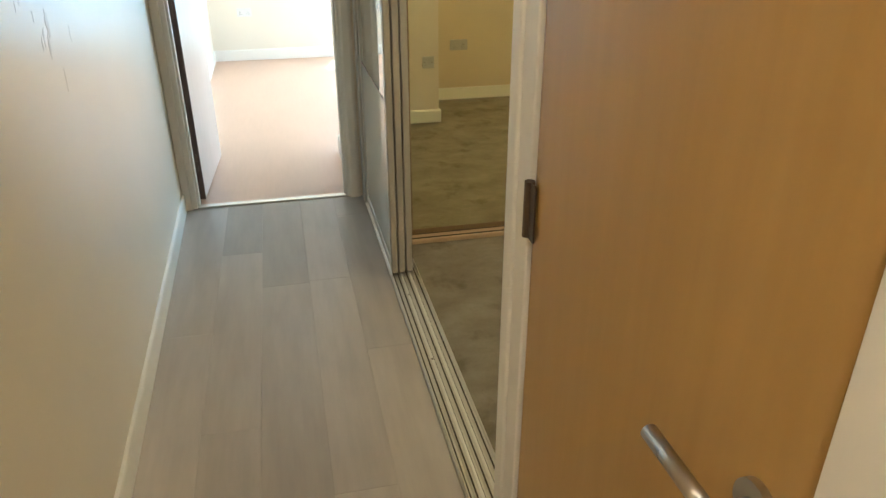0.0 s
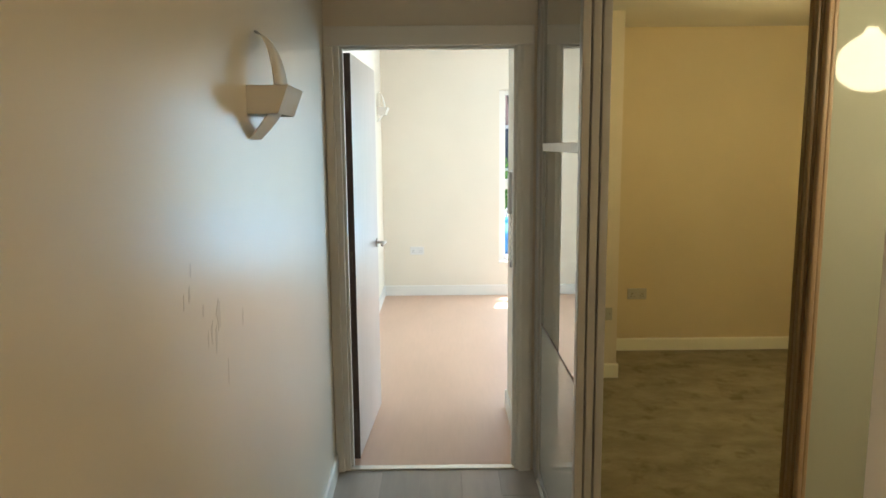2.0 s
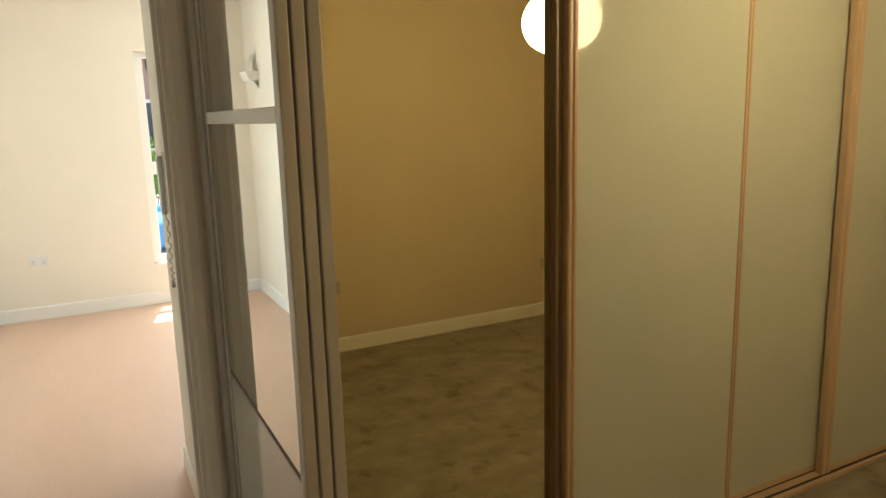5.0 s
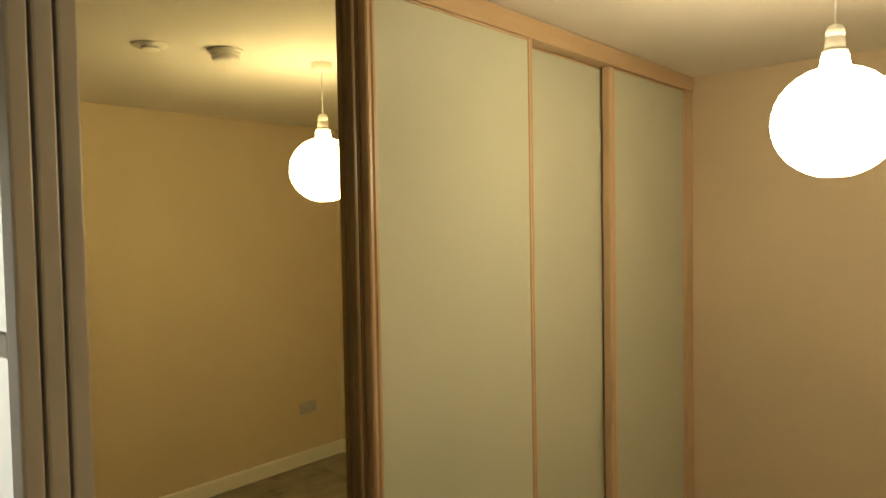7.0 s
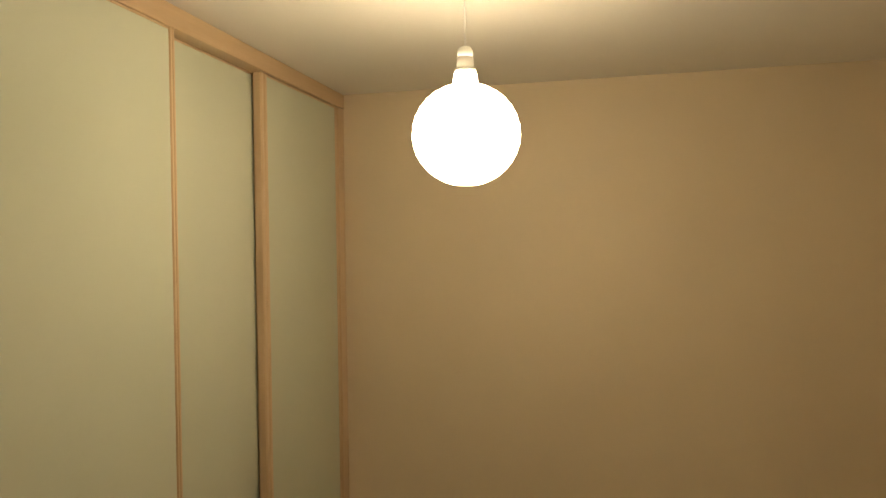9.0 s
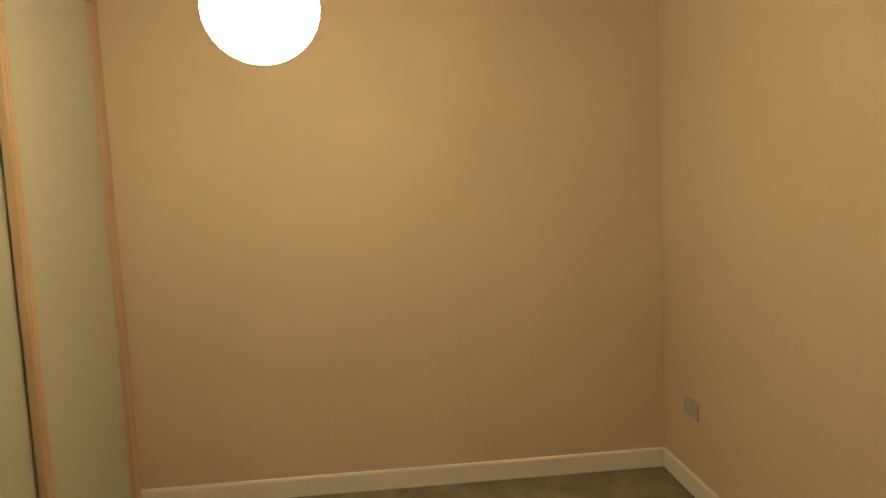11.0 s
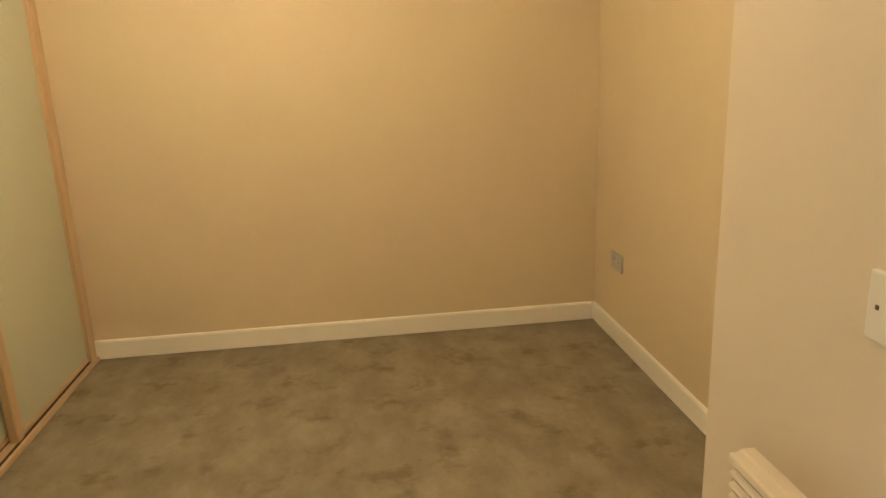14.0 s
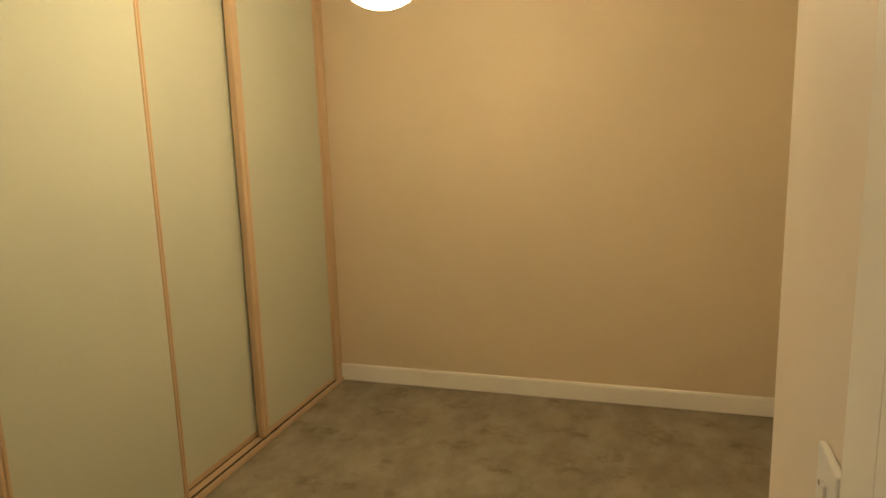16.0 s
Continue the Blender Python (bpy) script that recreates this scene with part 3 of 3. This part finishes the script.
def wall_plate(name, label, cat, c, w, h, axis, out, toggles=0, holes=(), mat=None, grp=""):
    """A moulded plate on a wall whose normal is axis x or y, standing out by out."""
    mat = mat or M_PLASTIC
    th = thing(name, label, cat, grp)

    def bx(u0, u1, v0, v1, d0, d1, bev):
        lo, hi = sorted((d0 * out, d1 * out))
        if axis == "y":
            return box(B(), c[0] + u0, c[0] + u1, c[1] + lo, c[1] + hi, c[2] + v0, c[2] + v1, bev, 2)
        return box(B(), c[0] + lo, c[0] + hi, c[1] + u0, c[1] + u1, c[2] + v0, c[2] + v1, bev, 2)
    part("plate", bx(-w / 2, w / 2, -h / 2, h / 2, 0.0005, 0.010, 0.003), mat, th)
    for i in range(toggles):
        u = (i - (toggles - 1) / 2) * 0.05
        part("switch", bx(u - 0.009, u + 0.009, 0.005 if holes else -0.014, 0.032 if holes else 0.014, 0.0095, 0.014, 0.002), mat, th)
    for u, v in holes:
        part("pin_slot", bx(u - 0.004, u + 0.004, v - 0.002, v + 0.002, 0.0095, 0.0105, 0.0), M_BLACK, th)
    for u in (-0.30, 0.30):
        part("screw", bx(u * w - 0.003, u * w + 0.003, -0.003, 0.003, 0.0095, 0.0108, 0.001), M_DARKSTEEL, th)
    return th


PINS = ((-0.035, 0.002), (-0.046, -0.018), (-0.024, -0.018), (0.035, 0.002), (0.024, -0.018), (0.046, -0.018))
wall_plate("wall_socket", "white double socket low on the bedroom wall", "socket", (1.561, RY, 0.45), 0.147, 0.086, "y", 1, 2, PINS, M_GREYPLASTIC)
wall_plate("wall_socket", "white socket plate low beside the bedroom corner", "socket", (3.352, RY, 0.41), 0.147, 0.086, "y", 1, 2, PINS, M_GREYPLASTIC)
wall_plate("wall_socket", "white single socket low on the cupboard wall", "socket", (1.171, PY, 0.45), 0.086, 0.086, "y", 1, 1, PINS[:3], M_GREYPLASTIC)
wall_plate("light_switch", "white light switch on the cupboard wall above the heater", "switch", (0.842, PY, 1.096), 0.086, 0.086, "y", 1, 1)
wall_plate("wall_socket", "pale double socket on the living room wall", "socket", (-0.205, FY, 0.487), 0.147, 0.086, "y", -1, 2, PINS, M_PLASTIC)

# ---- electric heater ----
heater = thing("panel_heater", "cream enamelled electric heater with louvred front on the cupboard wall", "heater")
HX0, HX1, HZ0, HZ1, HY = 0.66, 1.006, 0.36, 0.838, PY + 0.10
part("case", prism(B(), [(HY - 0.04, HZ0), (HY - 0.018, HZ0), (HY - 0.018, HZ1 - 0.014), (HY - 0.014, HZ1 - 0.004), (HY - 0.022, HZ1), (HY - 0.04, HZ1)], 0, HX0, HX1), M_HEATER, heater)
for x in (HX0 + 0.08, HX1 - 0.14):
    part("bracket", box(B(), x, x + 0.04, PY + 0.001, HY - 0.0405, 0.42, 0.76, 0.003), M_HEATER, heater)
part("front_frame", box(B(), HX0, HX0 + 0.014, HY - 0.018, HY, HZ0, HZ1 - 0.03, 0.003), M_HEATER, heater)
part("front_frame", box(B(), HX1 - 0.006, HX1, HY - 0.018, HY - 0.006, HZ0, HZ1 - 0.03, 0.002), M_HEATER, heater)
part("top_lip", box(B(), HX0, HX1, HY - 0.03, HY, HZ1 - 0.018, HZ1 - 0.002, 0.004, 2), M_HEATER, heater)
# near-black back puts the shade between the louvres into its colour
part("grille_shade_back", box(B(), HX0 + 0.014, HX1 - 0.006, HY - 0.0178, HY - 0.0095, HZ0 + 0.01, HZ1 - 0.019), M_DARKGAP, heater)
z = HZ1 - 0.03
while z > HZ0 + 0.03:
    part("louvre", prism(B(), [(HY - 0.0094, z + 0.003), (HY - 0.002, z), (HY - 0.001, z - 0.003), (HY - 0.002, z - 0.006), (HY - 0.0094, z - 0.004)], 0, HX0 + 0.014, HX1 - 0.006), M_HEATER, heater)
    z -= 0.019


# ---- wall sconces ----
def sconce(m, group):
    """Folded plaster shade: a slanted front box open at the top, over a smaller slanted fin."""
    th = thing("wall_sconce", "white folded plaster wall light, unlit", "wall lamp", group)

    # local: x out of the wall, y along it, z up
    W, t = 0.225, 0.004

    def sheet(pts, y0, y1):
        """A bent sheet: pts is the run of its outer face as (out, up); y0 and y1 give its edges for each point."""
        bm = B()
        n = len(pts)
        rows = []
        for k, (x, z) in enumerate(pts):
            ax, az = pts[max(0, k - 1)]
            bx, bz = pts[min(n - 1, k + 1)]
            d = Vector((bz - az, ax - bx))
            d.normalize()
            rows.append([bm.verts.new(p) for p in ((x, y0[k], z), (x, y1[k], z), (x - t * d.x, y1[k], z - t * d.y), (x - t * d.x, y0[k], z - t * d.y))])
        for a, b in zip(rows, rows[1:]):
            for i in range(4):
                bm.faces.new((a[i], a[(i + 1) % 4], b[(i + 1) % 4], b[i]))
        bm.faces.new(rows[0])
        bm.faces.new(rows[-1][::-1])
        return bm
    end = [(0.001, -0.072), (0.080, -0.072), (0.108, 0.0), (0.001, 0.0)]
    part("end_panel", prism(B(), end, 1, 0.0, t), M_PLASTER, th)
    part("end_panel", prism(B(), end, 1, W - t, W), M_PLASTER, th)
    part("front_panel", sheet([(0.080, -0.072), (0.108, 0.0)], [t + 0.0002] * 2, [W - t - 0.0002] * 2), M_PLASTER, th, "slanted plaster front")
    part("back_plate", box(B(), 0.0005, 0.005, t + 0.0005, W - t - 0.0005, -0.070, -0.002), M_PLASTER, th)
    part("fin", sheet([(0.004, -0.137), (0.022, -0.115), (0.042, -0.088), (0.056, -0.066)], [0.008, 0.010, 0.014, 0.016], [0.135, 0.15, 0.165, 0.175]), M_PLASTER, th, "lower slanted plaster fin")
    arc = [(0.006 + 0.062 * math.cos(math.pi / 2 * k / 14), -0.03 + 0.175 * math.sin(math.pi / 2 * k / 14)) for k in range(14, -1, -1)]
    part("upper_fin", sheet(arc, [0.02 + 0.075 * (1 - k / 14) ** 1.5 for k in range(15)], [0.205 - 0.08 * (1 - k / 14) ** 2 for k in range(15)]), M_PLASTER, th, "curved upper plaster blade", True)
    th.matrix_world = m
    return th


sconce(skew @ pose(LX, 1.935, 1.75), "plaster wall lights")
sconce(pose(FLX, 7.05, 1.97), "plaster wall lights")

# ---- entry phone on the partition ----
phone = thing("entry_phone", "white entry phone handset hanging on the partition", "intercom")
part("base", box(B(), 0.438, 0.4495, 3.90, 3.985, 1.24, 1.46, 0.004, 2), M_PLASTIC, phone)
part("handset", box(B(), 0.420, 0.4378, 3.915, 3.965, 1.22, 1.45, 0.007, 3), M_PLASTIC, phone)
bm = B()
pr = None
for k in range(60):
    u = k / 59
    a = k * 1.3
    q = Vector((0.438 + 0.006 * math.cos(a), 3.93 + 0.02 * u + 0.008 * math.sin(a), 1.235 - 0.31 * math.sin(math.pi * u * 0.62)))
    if pr is not None:
        rod(bm, pr, q, 0.0025, 6)
    pr = q
part("cord", bm, M_GREYPLASTIC, phone, "coiled grey cord")

# ---- living room window ----
win = thing("window_1", "tall white framed window with transom and trickle vent", "window", "", "structure")
FYO = FY + 0.07
for n, x0, x1, z0, z1 in (("window_frame", WX0, WX0 + 0.07, WZ0, WZ1), ("window_frame", WX1 - 0.07, WX1, WZ0, WZ1), ("window_frame", WX0 + 0.07, WX1 - 0.07, WZ0, WZ0 + 0.08),
                          ("window_frame", WX0 + 0.07, WX1 - 0.07, WZ1 - 0.05, WZ1), ("transom", WX0 + 0.07, WX1 - 0.07, 1.13, 1.235)):
    part(n, box(B(), x0, x1, FYO, FYO + 0.06, z0, z1, 0.005, 2), M_TRIM, win)
for x0, x1 in ((WX0 + 0.07, WX1 - 0.07),):
    for z0, z1 in ((WZ0 + 0.08, 1.13), (1.235, WZ1 - 0.05)):
        p = part("pane", box(B(), x0, x1, FYO + 0.027, FYO + 0.033, z0, z1), M_PANE, win)
        p.visible_shadow = False
tv = part("trickle_vent", box(B(), WX0 + 0.09, WX1 - 0.09, FYO - 0.012, FYO - 0.001, 2.02, 2.105, 0.003), M_BLACK, win, "black trickle vent")
part("vent_slider", box(B(), WX0 + 0.11, WX1 - 0.11, FYO - 0.017, FYO - 0.0125, 2.04, 2.085, 0.003), M_GREYPLASTIC, tv)
part("window_sill", box(B(), WX0 + 0.001, WX1 - 0.001, FY - 0.012, FYO - 0.001, WZ0 + 0.0, WZ0 + 0.022, 0.004, 2), M_TRIM, win)
# unseen window, added round the side fill lamp
unseen_win2 = thing("unseen_window_2", "wide white framed window, unseen, added round a fill lamp", "window", "", "structure")
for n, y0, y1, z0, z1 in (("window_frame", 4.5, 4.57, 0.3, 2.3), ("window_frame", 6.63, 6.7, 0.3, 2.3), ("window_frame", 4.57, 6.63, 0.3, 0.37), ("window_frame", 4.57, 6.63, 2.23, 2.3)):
    part(n, box(B(), 3.22, 3.28, y0, y1, z0, z1, 0.005, 2), M_TRIM, unseen_win2)
p = part("pane", box(B(), 3.247, 3.253, 4.57, 6.63, 0.37, 2.23), M_PANE, unseen_win2)
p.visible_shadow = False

# out of view, placed from the glare on hall wall and floor
win3 = thing("window_3", "wide white framed window, unseen, added round a fill lamp beside the narrow one", "window", "", "structure")
for n, x0, x1, z0, z1 in (("window_frame", GX0, GX0 + 0.06, GZ0, GZ1), ("window_frame", GX1 - 0.06, GX1, GZ0, GZ1), ("window_frame", GX0 + 0.06, GX1 - 0.06, GZ0, GZ0 + 0.06), ("window_frame", GX0 + 0.06, GX1 - 0.06, GZ1 - 0.06, GZ1)):
    part(n, box(B(), x0, x1, FY + 0.1, FY + 0.15, z0, z1, 0.004, 2), M_TRIM, win3)

# ---- outside ----
bm = B()
bmesh.ops.create_grid(bm, x_segments=8, y_segments=8, size=600, matrix=Matrix.Translation((0, 0, -0.16)))
setting("ground", bm, M_GROUND, "pale sunlit paving outside the window", "ground")
house = thing("brick_building", "brick building with slate roof beyond the garden", "building")
HYF = 22.0
part("wall", box(B(), -8, 16, HYF, HYF + 8, -0.16, 5.2), M_BRICK, house)
part("roof", prism(B(), [(HYF - 0.5, 5.2), (HYF + 4, 8.2), (HYF + 8.5, 5.2)], 0, -8.4, 16.4), M_TILE, house)
for i in range(6):
    for z in (0.8, 3.3):
        x = -6.4 + i * 3.7
        w = part("window", box(B(), x, x + 1.5, HYF - 0.06, HYF - 0.001, z, z + 1.4, 0.02), M_TRIM, house)
        part("pane", box(B(), x + 0.1, x + 0.7, HYF - 0.08, HYF - 0.061, z + 0.1, z + 1.3), M_DARKPANE, w)
        part("pane", box(B(), x + 0.8, x + 1.4, HYF - 0.08, HYF - 0.061, z + 0.1, z + 1.3), M_DARKPANE, w)
pool = thing("paddling_pool", "round blue inflatable paddling pool on the paving", "pool")
part("wall", lathe(B(), [(1.50, 0.0), (1.62, 0.08), (1.62, 0.36), (1.55, 0.42), (1.48, 0.36), (1.46, 0.06)], (2.3, 12.2, -0.16), 40), M_BLUE, pool, "", True)
part("water", lathe(B(), [(1.465, 0.22), (1.47, 0.30)], (2.3, 12.2, -0.16), 40), M_WATER, pool)


def shrub(cx, cy, base, h, w, n, seed):
    rnd = random.Random(seed)
    th = thing("shrub", "dense green shrub with small leaves", "shrub", "garden shrubs")
    bm = B()
    tips = []
    for k in range(9):
        a = rnd.uniform(0, 6.28)
        q = Vector((cx + w * 0.6 * rnd.random() * math.cos(a), cy + w * 0.5 * rnd.random() * math.sin(a), base + h * rnd.uniform(0.45, 0.9)))
        rod(bm, (cx + 0.05 * math.cos(a), cy + 0.05 * math.sin(a), base), q, 0.018, 6, 0.005)
        tips.append(q)
    part("stems", bm, M_BARK, th)
    bm = B()
    for k in range(n):
        t = rnd.choice(tips)
        c = t + Vector((rnd.gauss(0, w * 0.22), rnd.gauss(0, w * 0.22), rnd.gauss(0, h * 0.17)))
        s = rnd.uniform(0.03, 0.06)
        m = Matrix.Translation(c) @ Euler((rnd.uniform(0, 6.28), rnd.uniform(0, 6.28), rnd.uniform(0, 6.28))).to_matrix().to_4x4()
        vs = [bm.verts.new(m @ Vector(p)) for p in ((-s, 0, 0), (0, -s * 0.5, 0.01), (s, 0, 0), (0, s * 0.5, 0.01))]
        bm.faces.new(vs)
    part("foliage", bm, M_LEAF, th)
    return th


for i in range(9):
    shrub(-1.2 + 0.85 * i, 14.6 + 0.25 * (i % 2), -0.16, 1.25 + 0.2 * (i % 3), 0.85, 1500, i)

# ---- hall planks ----
XS = (LX + 0.003, -0.245, -0.06, 0.143, 0.325, TX0 - 0.001)
STARTS = (2.09, 1.49, 2.42, 1.15, 1.85)
rnd = random.Random(5)
shared = {}
for c in range(5):
    y = STARTS[c] - 1.285 * 4
    while y < ENDY:
        y0, y1 = max(y, BACK + 0.001), min(y + 1.2845, ENDY - 0.001)
        y += 1.285
        if y1 - y0 < 0.02:
            continue
        key = (c, round(y1 - y0, 3))
        if key not in shared:
            shared[key] = mesh_of("plank", box(B(), XS[c] + 0.0002, XS[c + 1] - 0.0002, 0, y1 - y0, -0.0119, 0.0, 0.0005), M_PLANK)
        ob = new("plank", shared[key])
        ob.location = (0, y0, 0)
        ob.parent = hall_floor
